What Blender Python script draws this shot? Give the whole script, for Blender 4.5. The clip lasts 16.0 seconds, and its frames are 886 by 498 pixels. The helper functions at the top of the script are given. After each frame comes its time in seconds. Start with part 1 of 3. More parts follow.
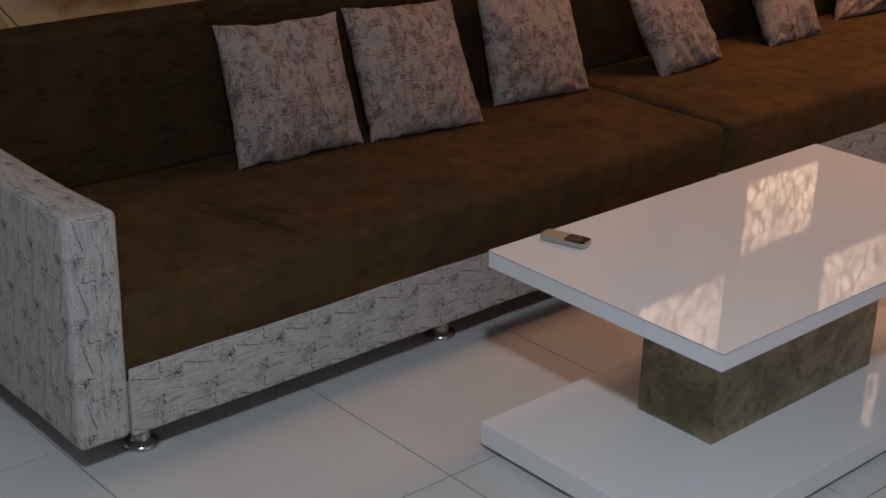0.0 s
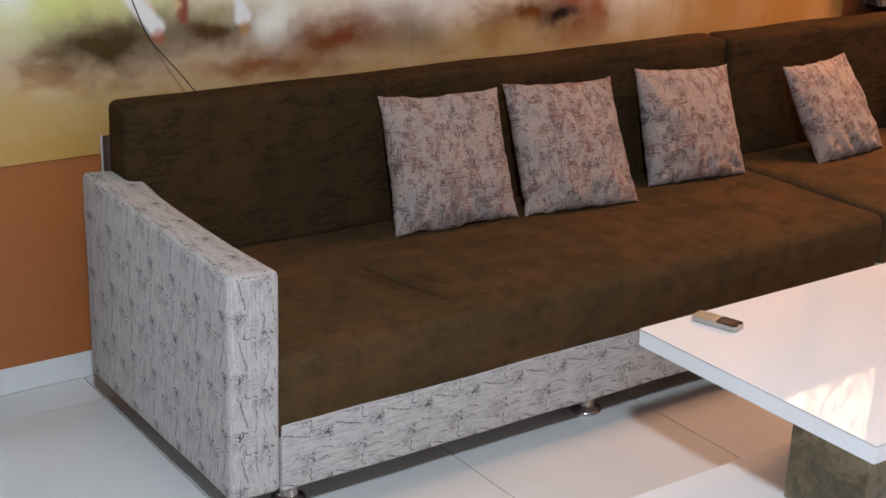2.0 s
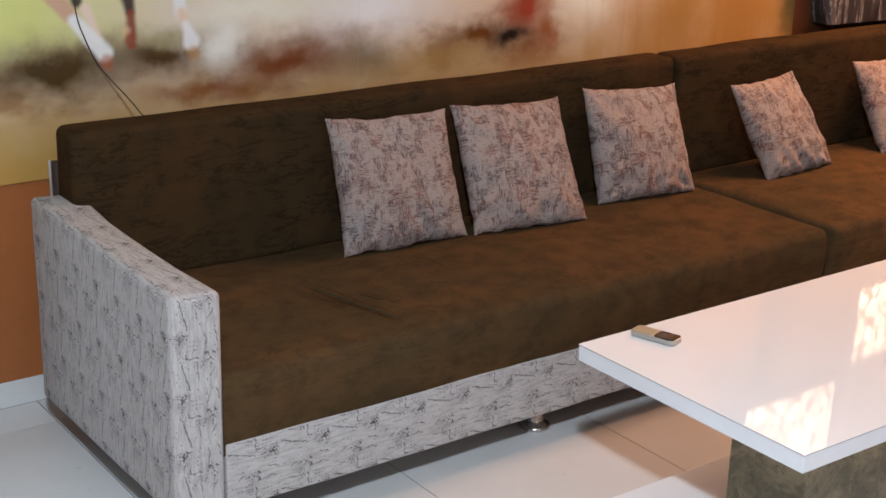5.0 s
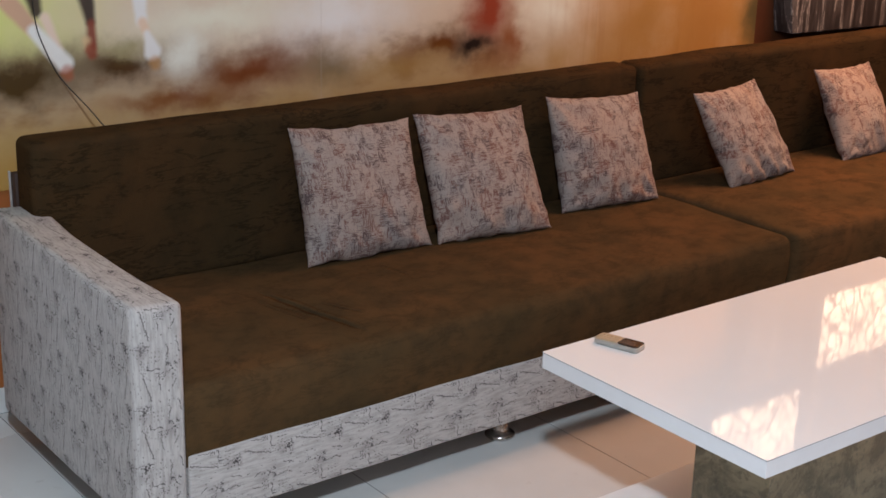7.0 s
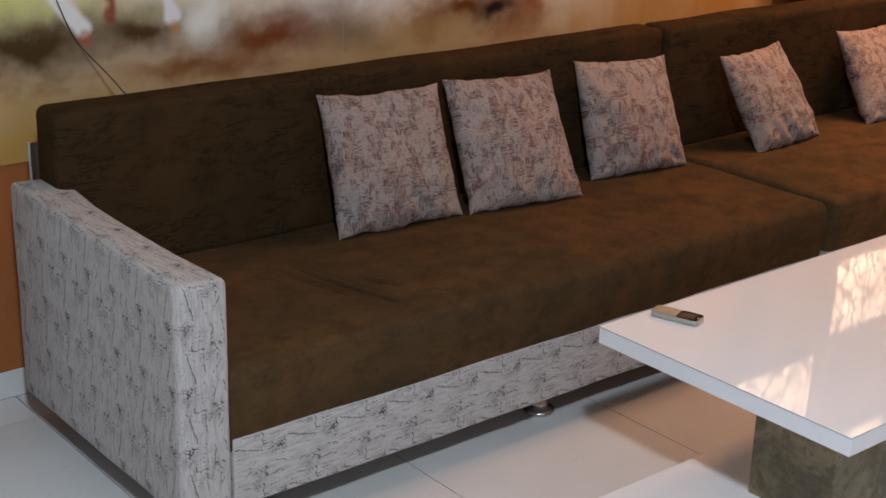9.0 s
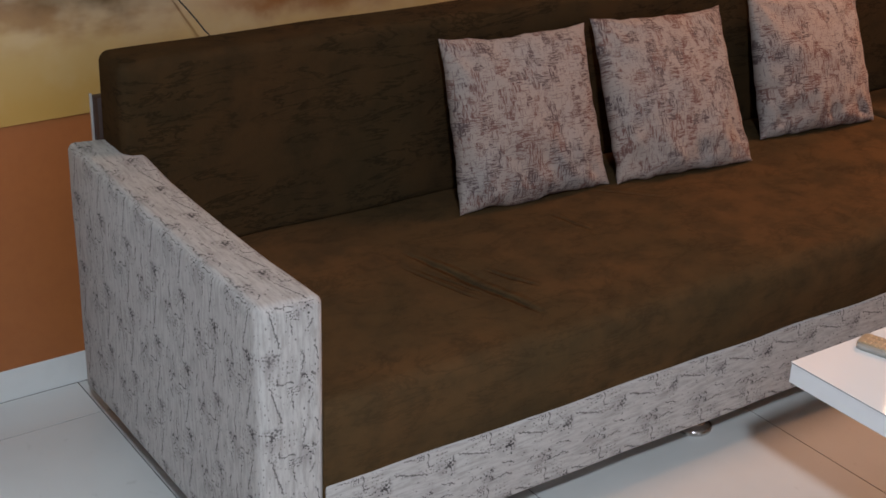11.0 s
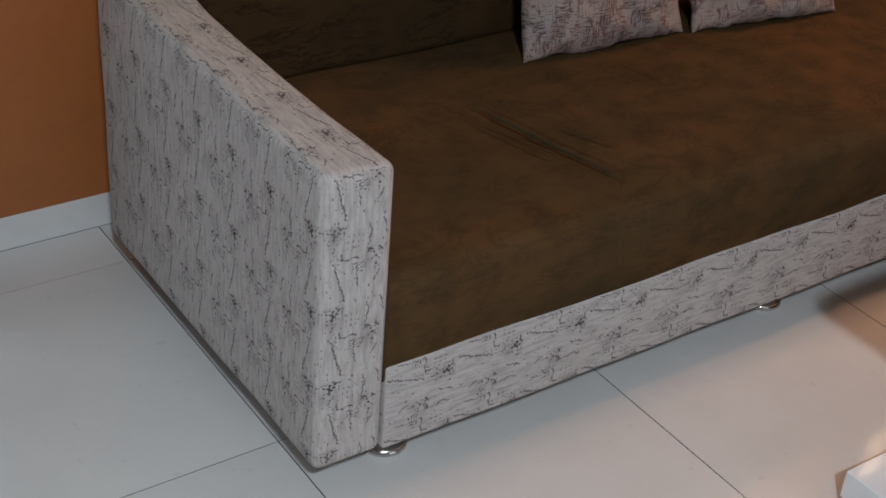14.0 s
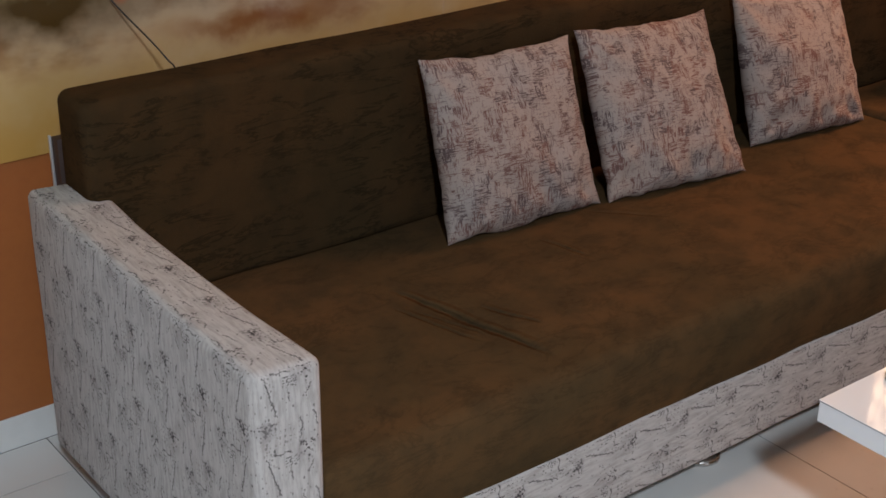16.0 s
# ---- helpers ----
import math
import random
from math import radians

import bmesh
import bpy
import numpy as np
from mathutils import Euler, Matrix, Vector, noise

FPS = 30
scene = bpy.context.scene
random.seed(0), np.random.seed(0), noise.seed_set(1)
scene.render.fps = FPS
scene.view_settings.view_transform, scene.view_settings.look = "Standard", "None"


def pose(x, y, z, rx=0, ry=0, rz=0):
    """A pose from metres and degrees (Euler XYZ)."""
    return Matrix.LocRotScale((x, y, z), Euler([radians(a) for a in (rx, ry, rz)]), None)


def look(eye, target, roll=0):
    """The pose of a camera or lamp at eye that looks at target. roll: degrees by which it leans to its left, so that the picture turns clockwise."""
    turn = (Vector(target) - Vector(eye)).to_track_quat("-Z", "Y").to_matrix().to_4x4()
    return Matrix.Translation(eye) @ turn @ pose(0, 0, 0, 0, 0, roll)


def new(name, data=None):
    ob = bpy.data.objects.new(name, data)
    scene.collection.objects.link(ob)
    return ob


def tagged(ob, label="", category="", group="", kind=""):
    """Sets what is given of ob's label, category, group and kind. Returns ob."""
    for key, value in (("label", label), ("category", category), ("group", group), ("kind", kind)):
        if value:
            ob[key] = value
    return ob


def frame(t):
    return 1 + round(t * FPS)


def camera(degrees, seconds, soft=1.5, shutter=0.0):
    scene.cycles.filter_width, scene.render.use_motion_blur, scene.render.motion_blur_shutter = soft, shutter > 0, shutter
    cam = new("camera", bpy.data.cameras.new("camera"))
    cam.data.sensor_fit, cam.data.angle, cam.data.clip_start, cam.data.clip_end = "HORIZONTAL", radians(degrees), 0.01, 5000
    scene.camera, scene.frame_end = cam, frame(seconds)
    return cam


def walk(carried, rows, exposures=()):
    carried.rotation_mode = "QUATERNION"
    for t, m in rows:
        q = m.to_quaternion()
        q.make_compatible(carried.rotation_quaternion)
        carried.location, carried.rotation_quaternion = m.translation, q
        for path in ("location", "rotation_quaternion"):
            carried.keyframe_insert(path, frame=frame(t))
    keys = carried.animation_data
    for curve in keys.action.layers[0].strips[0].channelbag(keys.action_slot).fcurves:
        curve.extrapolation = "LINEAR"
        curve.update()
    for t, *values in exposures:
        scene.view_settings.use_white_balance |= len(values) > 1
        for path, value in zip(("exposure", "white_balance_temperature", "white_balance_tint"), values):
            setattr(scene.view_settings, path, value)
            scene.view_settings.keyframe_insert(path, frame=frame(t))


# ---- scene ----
cam = camera(35.1, 16.0, soft=1.65)
PATH = [
    (0, (-1.221, -2.319, 1.584), (0.012, -0.943, 0.818), 1.4),
    (0.5, (-1.249, -2.32, 1.584), (-0.04, -0.905, 0.853), 2.2),
    (1, (-1.261, -2.333, 1.591), (-0.115, -0.851, 0.892), 2.1),
    (1.5, (-1.272, -2.33, 1.585), (-0.168, -0.808, 0.905), 2.1),
    (2, (-1.269, -2.336, 1.598), (-0.173, -0.805, 0.924), 2.0),
    (2.5, (-1.276, -2.347, 1.594), (-0.209, -0.786, 0.942), 2.1),
    (3, (-1.268, -2.357, 1.596), (-0.204, -0.796, 0.941), 2.1),
    (3.5, (-1.252, -2.386, 1.603), (-0.18, -0.829, 0.949), 1.7),
    (4, (-1.239, -2.406, 1.605), (-0.143, -0.863, 0.958), 1.7),
    (6.5, (-1.203, -2.43, 1.609), (-0.067, -0.913, 0.97), 1.4),
    (7, (-1.205, -2.43, 1.599), (-0.047, -0.925, 0.973), 1.5),
    (7.5, (-1.199, -2.43, 1.591), (0.006, -0.961, 0.968), 1.1),
    (8, (-1.217, -2.385, 1.593), (-0.03, -0.909, 0.952), 1.4),
    (8.5, (-1.249, -2.327, 1.59), (-0.067, -0.849, 0.943), 1.3),
    (9, (-1.278, -2.214, 1.563), (-0.083, -0.756, 0.893), 1.5),
    (9.5, (-1.186, -2.07, 1.549), (-0.058, -0.587, 0.822), 1.8),
    (10, (-1.044, -1.918, 1.561), (0.025, -0.427, 0.763), 1.4),
    (10.2, (-1.001, -1.879, 1.544), (0.045, -0.379, 0.734), 1.5),
    (12.3, (-0.928, -1.367, 1.568), (0.131, 0.06, 0.65), 3.7),
    (12.5, (-0.931, -1.364, 1.551), (0.124, 0.05, 0.608), 4.4),
    (13, (-0.947, -1.381, 1.54), (0.075, 0.018, 0.541), 4.7),
    (13.5, (-0.943, -1.382, 1.519), (0.067, -0.024, 0.452), 5.3),
    (14, (-0.927, -1.375, 1.511), (0.078, -0.015, 0.442), 4.7),
    (14.5, (-0.907, -1.364, 1.52), (0.105, 0.017, 0.486), 3.1),
    (15, (-0.912, -1.374, 1.549), (0.119, 0.045, 0.587), 2.1),
    (15.5, (-0.907, -1.404, 1.559), (0.158, 0.025, 0.652), 1.4),
    (16, (-0.907, -1.458, 1.57), (0.195, -0.024, 0.716), 0.5),
]
# seconds, stops, kelvin, tint
EXPOSURES = [(0.0, -1.51, 6250, 10), (0.5, -1.17, 6250, 10), (1.0, -0.77, 6250, 10), (1.5, -0.41, 6250, 10), (2.0, -0.21, 6250, 10),
             (3.0, -0.09, 6250, 10), (4.0, -0.12, 6250, 10), (7.0, -0.39, 6250, 10), (8.0, -0.57, 6250, 10), (8.5, -0.66, 6250, 10),
             (9.0, -0.61, 6250, 10), (10.0, -0.64, 6250, 10), (12.5, -0.14, 6450, 10), (13.0, -0.19, 6450, 10), (13.5, -0.47, 6450, 10),
             (14.0, -0.73, 6450, 10), (14.5, -1.11, 6450, 10), (15.0, -1.27, 6450, 10), (15.5, -0.81, 6450, 10), (16.0, -0.46, 6450, 10)]
walk(cam, [(t, look(eye, target, roll)) for t, eye, target, roll in PATH], EXPOSURES)

# ---- world and lamps ----
world = bpy.data.worlds.new("world")
scene.world = world
world.use_nodes = True
world.node_tree.nodes["Background"].inputs[0].default_value = (0.6, 0.7, 0.9, 1)
world.node_tree.nodes["Background"].inputs[1].default_value = 0.03

ROOM = dict(x0=-4.0, x1=6.6, y0=-5.2, y1=0.945, z1=2.8)


def area_lamp(name, x, y, z, sx, sy, watts, colour, rx=0, ry=0, rz=0, spread=180):
    data = bpy.data.lights.new(name, "AREA")
    data.shape, data.size, data.size_y, data.energy, data.color = "RECTANGLE", sx, sy, watts, colour
    data.spread = radians(spread)
    ob = new(name, data)
    ob.matrix_world = pose(x, y, z, rx, ry, rz)
    return ob


# cool ceiling lamp behind the seats; unseen fill added at the room's far end
area_lamp("ceiling_lamp", -1.27, -2.40, 2.76, 0.18, 0.18, 188, (0.77, 0.87, 0.96))
area_lamp("front_fill", 1.2, -5.1, 1.5, 2.6, 1.8, 28, (0.84, 0.89, 0.96), 90, 0, 0)
# warm cove of the ceiling along the sofa
area_lamp("cove_light", 3.8, 0.0, 2.77, 2.6, 0.8, 118, (1.0, 0.50, 0.27), spread=150)

# ---- materials ----


class Sock:
    """A node socket with arithmetic."""

    def __init__(self, tree, out):
        self.tree, self.out = tree, out

    def _math(self, op, *others, clamp=False):
        n = self.tree.nodes.new("ShaderNodeMath")
        n.operation, n.use_clamp = op, clamp
        for k, v in enumerate((self, *others)):
            if isinstance(v, Sock):
                self.tree.links.new(v.out, n.inputs[k])
            else:
                n.inputs[k].default_value = v
        return Sock(self.tree, n.outputs[0])

    def __add__(self, o): return self._math("ADD", o)
    def __sub__(self, o): return self._math("SUBTRACT", o)
    def __mul__(self, o): return self._math("MULTIPLY", o)
    def __truediv__(self, o): return self._math("DIVIDE", o)
    def abs(self): return self._math("ABSOLUTE")
    def sqrt(self): return self._math("SQRT")
    def floor(self): return self._math("FLOOR")
    def fract(self): return self._math("FRACT")
    def exp(self): return self._math("EXPONENT")
    def most(self, o): return self._math("MAXIMUM", o)
    def least(self, o): return self._math("MINIMUM", o)
    def clamp(self): return self._math("ADD", 0.0, clamp=True)

    def step(self, a, b):
        """0 below a, 1 above b, smooth between; reversed where a > b."""
        n = self.tree.nodes.new("ShaderNodeMapRange")
        n.interpolation_type = "SMOOTHSTEP"
        lo, hi, t0, t1 = (a, b, 0.0, 1.0) if a < b else (b, a, 1.0, 0.0)
        self.tree.links.new(self.out, n.inputs[0])
        for k, v in zip((1, 2, 3, 4), (lo, hi, t0, t1)):
            n.inputs[k].default_value = v
        return Sock(self.tree, n.outputs[0])


class Mat:
    def __init__(self, name, rough=0.5, metal=0.0, spec=0.5):
        self.m = bpy.data.materials.new(name)
        self.m.use_nodes = True
        self.t = self.m.node_tree
        self.b = self.t.nodes["Principled BSDF"]
        self.put("Roughness", rough)
        self.put("Metallic", metal)
        self.put("Specular IOR Level", spec)

    def put(self, name, v):
        s = self.b.inputs[name]
        if isinstance(v, Sock):
            self.t.links.new(v.out, s)
        elif isinstance(v, tuple):
            s.default_value = (*v, 1.0)
        else:
            s.default_value = v
        return self

    def coords(self, kind="Object"):
        return Sock(self.t, self.t.nodes.new("ShaderNodeTexCoord").outputs[kind])

    def split(self, v):
        n = self.t.nodes.new("ShaderNodeSeparateXYZ")
        self.t.links.new(v.out, n.inputs[0])
        return [Sock(self.t, o) for o in n.outputs]

    def join(self, x, y, z=0.0):
        n = self.t.nodes.new("ShaderNodeCombineXYZ")
        for k, v in enumerate((x, y, z)):
            if isinstance(v, Sock):
                self.t.links.new(v.out, n.inputs[k])
            else:
                n.inputs[k].default_value = v
        return Sock(self.t, n.outputs[0])

    def noise(self, v, scale, detail=3.0, rough=0.55, stretch=None, distort=0.0):
        if stretch:
            n = self.t.nodes.new("ShaderNodeMapping")
            n.inputs["Scale"].default_value = stretch
            self.t.links.new(v.out, n.inputs[0])
            v = Sock(self.t, n.outputs[0])
        n = self.t.nodes.new("ShaderNodeTexNoise")
        self.t.links.new(v.out, n.inputs["Vector"])
        for k, val in (("Scale", scale), ("Detail", detail), ("Roughness", rough), ("Distortion", distort)):
            n.inputs[k].default_value = val
        return Sock(self.t, n.outputs[0])

    def cells(self, v, scale, edge=True):
        n = self.t.nodes.new("ShaderNodeTexVoronoi")
        n.feature = "DISTANCE_TO_EDGE" if edge else "F1"
        n.inputs["Scale"].default_value = scale
        self.t.links.new(v.out, n.inputs["Vector"])
        return Sock(self.t, n.outputs[0])

    def mix(self, fac, a, b):
        n = self.t.nodes.new("ShaderNodeMix")
        n.data_type = "RGBA"
        for k, v in ((0, fac), (6, a), (7, b)):
            if isinstance(v, Sock):
                self.t.links.new(v.out, n.inputs[k])
            elif isinstance(v, tuple):
                n.inputs[k].default_value = (*v, 1.0)
            else:
                n.inputs[k].default_value = v
        return Sock(self.t, n.outputs[2])

    def rand(self):
        return Sock(self.t, self.t.nodes.new("ShaderNodeObjectInfo").outputs["Random"])

    def bump(self, h, strength, depth=0.001):
        n = self.t.nodes.new("ShaderNodeBump")
        n.inputs["Strength"].default_value, n.inputs["Distance"].default_value = strength, depth
        self.t.links.new(h.out, n.inputs["Height"])
        self.t.links.new(n.outputs[0], self.b.inputs["Normal"])
        return self


def lin(r, g, b, k=1.0):
    """A colour given as 0 to 255 screen values, as linear light times k."""
    return tuple(min(0.9, k * ((c / 255 / 12.92) if c < 10 else ((c / 255 + 0.055) / 1.055) ** 2.4)) for c in (r, g, b))


def suede(name, veins, folds=(), tone=1.0):
    """Brown suede; folds are sharp creases on the plan: from, to, half width."""
    m = Mat(name, 1.0, spec=0.02)
    v = m.coords()
    big, mid = m.noise(v, 3.0, 3), m.noise(v, 14, 4, 0.6)
    vein = m.noise(v, 11, 5, 0.68, (0.55, 1.0, 2.4), 0.5)
    line = (vein - 0.5).abs().step(0.040, 0.0) * m.noise(v, 7, 3).step(0.34, 0.56)
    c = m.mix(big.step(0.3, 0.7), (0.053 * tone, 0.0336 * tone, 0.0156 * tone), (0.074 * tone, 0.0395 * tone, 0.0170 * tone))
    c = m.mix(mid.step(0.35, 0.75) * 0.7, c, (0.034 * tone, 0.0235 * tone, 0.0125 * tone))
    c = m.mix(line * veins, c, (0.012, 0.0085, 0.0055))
    m.put("Base Color", c)
    h = m.noise(v, 260, 3) * 0.0010 + mid * 0.0016
    x, y, _ = m.split(v)
    x = x + (mid - 0.5) * 0.020
    for ax, ay, bx, by, w, deep in folds:
        ex, ey = bx - ax, by - ay
        n = math.hypot(ex, ey)
        t = ((x - ax) * ex + (y - ay) * ey) / (n * n)
        d = ((x - ax) * ey - (y - ay) * ex) / n
        ends = t.step(0.0, 0.25) * t.step(1.0, 0.75)
        h = h - (d.abs() / w).step(1.0, 0.0) * ends * deep + ((d + w * 1.6).abs() / (w * 1.5)).step(1.0, 0.0) * ends * (deep * 0.6)
    n = m.t.nodes.new("ShaderNodeBump")
    n.inputs["Strength"].default_value, n.inputs["Distance"].default_value = 1.0, 1.3
    m.t.links.new(h.out, n.inputs["Height"])
    m.t.links.new(n.outputs[0], m.b.inputs["Normal"])
    return m.m


def print_fabric():
    """Off-white upholstery printed with a repeat of crackled lines, flecks and dotted wedges; the pattern lies on the UV map, in metres."""
    m = Mat("printed_upholstery", 0.78, spec=0.25)
    u, v, _ = m.split(m.coords("UV"))
    flat = m.join(u, v, 0.0)
    pu, pv = 0.117, 0.130
    a = (u / pu).fract() * pu
    b = ((v / pv).fract() * -1.0 + 1.0) * pv
    cell = m.join(a, b, 0.0)
    loose = m.noise(flat, 8, 3)
    fine = m.noise(cell, 300, 2, 0.6)
    ja = a + (m.noise(cell, 75, 5, 0.75) - 0.5) * 0.020 + (loose - 0.5) * 0.004
    jb = b + (m.noise(m.join(a + 3.0, b), 75, 5, 0.75) - 0.5) * 0.020

    def stroke(ax, ay, bx, by, width):
        ex, ey = bx - ax, by - ay
        t = (((ja - ax) * ex + (jb - ay) * ey) / (ex * ex + ey * ey)).clamp()
        dx, dy = ja - ax - t * ex, jb - ay - t * ey
        return (dx * dx + dy * dy).sqrt().step(width * 1.6, width * 0.7)

    # long kinked cracks, a hooked line, short wavy lines
    lines = stroke(0.020, 0.060, 0.031, 0.100, 0.0010)
    for k in ((0.031, 0.100, 0.040, 0.127, 0.0010), (0.031, 0.048, 0.034, 0.057, 0.0008), (0.034, 0.057, 0.060, 0.060, 0.0009),
              (0.076, 0.008, 0.081, 0.022, 0.0008), (0.081, 0.022, 0.077, 0.042, 0.0008), (0.099, 0.004, 0.107, 0.032, 0.0009),
              (0.099, 0.088, 0.088, 0.100, 0.0008), (0.056, 0.086, 0.062, 0.108, 0.0007)):
        lines = lines.most(stroke(*k))

    def flecks(where, scale, size, wide=1.0, keep=0.5):
        """Scattered small dots or ticks; keep is the share of them that are printed."""
        n = m.t.nodes.new("ShaderNodeTexVoronoi")
        n.feature = "F1"
        n.inputs["Scale"].default_value = scale
        x, y, _ = m.split(where)
        m.t.links.new(m.join(x * wide, y).out, n.inputs["Vector"])
        d, tint = Sock(m.t, n.outputs["Distance"]), Sock(m.t, n.outputs["Color"])
        r, g, _ = m.split(tint)
        return (d - (g * 0.6 + 0.4) * size).step(0.06, -0.06) * r.step(1.0 - keep - 0.02, 1.0 - keep + 0.02)

    # dotted wedges, a ragged dotted clump, rows of flecks, small scribbles
    wear = m.noise(flat, 26, 3).step(0.36, 0.60) * 0.4 + 0.6
    wedge = ((ja - 0.020).abs() - (jb * -1.0 + 0.042) * 0.68).step(0.003, -0.003) * jb.step(0.002, 0.007)
    clump = ((ja - 0.088).abs() - (jb * -1.0 + 0.090) * 0.36).step(0.003, -0.003) * jb.step(0.044, 0.051)
    trail = (ja - 0.020 - (jb - 0.040) * 0.35).abs().step(0.006, 0.003) * jb.step(0.030, 0.040) * jb.step(0.084, 0.070)
    dots = flecks(cell, 215, 0.66, 1.0, 0.86) * (wedge * wear).most(clump).most(trail * 0.55)
    grid = ((a * 125.0).fract() - 0.5).abs().step(0.24, 0.14) * ((b * 110.0).fract() - 0.5).abs().step(0.32, 0.20)
    rows = grid * m.noise(cell, 180, 2).step(0.46, 0.52) * (a - 0.055).abs().step(0.024, 0.018) * (b - 0.030).abs().step(0.020, 0.014)
    scribble = m.noise(cell, 330, 2, 0.5, (0.8, 1.0, 1.0)).step(0.52, 0.57) * (a - 0.062).abs().step(0.013, 0.010) * (b - 0.076).abs().step(0.010, 0.007)
    ticks = flecks(flat, 105, 0.30, 1.8, 0.20).most(flecks(m.join(u + 5.0, v), 150, 0.32, 1.2, 0.20)) * m.noise(flat, 22, 3).step(0.34, 0.50)
    broken = m.noise(flat, 150, 3).step(0.24, 0.38)
    ink = (lines * 0.92).most(dots).most(rows * 0.65).most(scribble * 0.9) * broken
    ink = ink.most(ticks * 0.75)
    grain = m.noise(flat, 60, 4, 0.65, (2.4, 0.35, 1.0))
    ground = m.mix(grain.step(0.38, 0.68), (0.50, 0.472, 0.458), (0.36, 0.334, 0.322))
    ground = m.mix(loose.step(0.4, 0.75) * 0.35, ground, (0.42, 0.38, 0.37))
    stain = (ja - 0.02).abs().step(0.034, 0.004) * (jb - 0.022).abs().step(0.036, 0.006)
    stain = stain.most((ja - 0.082).abs().step(0.030, 0.004) * (jb - 0.066).abs().step(0.040, 0.006))
    ground = m.mix(stain * m.noise(flat, 38, 3).step(0.36, 0.62) * 0.5, ground, (0.25, 0.222, 0.218))
    m.put("Base Color", m.mix(ink * 0.92, ground, (0.034, 0.028, 0.030)))
    return m.bump(m.noise(flat, 900, 2) + grain * 1.5, 0.3, 0.0008).m


def cushion_fabric():
    """Cotton with blocks of short plum and rust hatching on grey mauve."""
    m = Mat("cushion_hatch_fabric", 0.8, spec=0.2)
    r = m.rand() * 40.0
    x, y, z = m.split(m.coords())
    p = m.join(x + r, z + r * 0.7, y * 0.2)
    wob = m.noise(p, 9, 3, 0.6)
    px, pz = x + r + (wob - 0.5) * 0.05, z + r * 0.7 + (m.noise(m.join(z + r, x), 9, 3, 0.6) - 0.5) * 0.05
    n = m.t.nodes.new("ShaderNodeTexVoronoi")
    n.feature, n.distance = "F1", "CHEBYCHEV"
    n.inputs["Scale"].default_value = 40.0
    m.t.links.new(m.join(px * 1.25, pz).out, n.inputs["Vector"])
    pick, turn, tint = m.split(Sock(m.t, n.outputs["Color"]))
    across = m.noise(p, 140, 4, 0.62, (0.36, 3.0, 1.0))
    along = m.noise(p, 140, 4, 0.62, (3.0, 0.36, 1.0))
    hue = m.noise(p, 5.0, 2)
    crowd = m.noise(p, 6.5, 3, 0.6)
    dense = (pick + (crowd - 0.5) * 1.4).step(0.40, 0.54)
    lie = turn.step(0.36, 0.44)
    stand = turn.step(0.72, 0.64)
    hatch = (across.step(0.50, 0.535) * lie).most(along.step(0.505, 0.54) * stand) * dense
    stray = across.step(0.58, 0.61).most(along.step(0.59, 0.62)) * 0.75
    h = hatch.most(stray)
    weave = m.noise(p, 420, 2)
    ground = m.mix(hue.step(0.38, 0.62), (0.328, 0.280, 0.260), (0.352, 0.274, 0.238))
    ground = m.mix(dense * 0.14, ground, (0.19, 0.140, 0.142))
    ink = m.mix((hue + (tint - 0.5) * 0.35).step(0.42, 0.58), (0.056, 0.027, 0.030), (0.120, 0.040, 0.031))
    c = m.mix(h * 0.86, ground, ink)
    m.put("Base Color", m.mix(weave.step(0.3, 0.8) * 0.15, c, (0.38, 0.335, 0.325)))
    return m.bump(weave + across * 0.8, 0.3, 0.0008).m


def tile_mat():
    m = Mat("polished_floor_tile", 0.10, spec=0.5)
    v = m.coords()
    r = m.rand()
    n = m.noise(m.join(*[c + r * 30.0 for c in m.split(v)]), 2.2, 4, 0.6)
    dirt = m.noise(m.join(*[c + r * 9.0 for c in m.split(v)]), 42, 3).step(0.66, 0.78)
    c = m.mix(n.step(0.3, 0.7), (0.66, 0.655, 0.64), (0.60, 0.595, 0.58))
    m.put("Base Color", m.mix(dirt * 0.18, c, (0.30, 0.28, 0.25)))
    m.put("Roughness", n * 0.05 + 0.035 + dirt * 0.12)
    return m.bump(m.noise(v, 9, 2), 0.03, 0.002).m


def plain(name, colour, rough=0.5, metal=0.0, grain=40.0, amount=0.25, bump=0.15, spec=0.5, second=None):
    m = Mat(name, rough, metal, spec)
    v = m.coords()
    n, f = m.noise(v, grain, 4), m.noise(v, grain * 0.12, 3)
    dark = second or tuple(c * 0.7 for c in colour)
    c = m.mix(n.step(0.35, 0.75) * amount, colour, dark)
    c = m.mix(f.step(0.35, 0.7) * amount, c, dark)
    m.put("Base Color", c).put("Roughness", f * (rough * 0.4) + rough * 0.8)
    return m.bump(n, bump, 0.0008).m


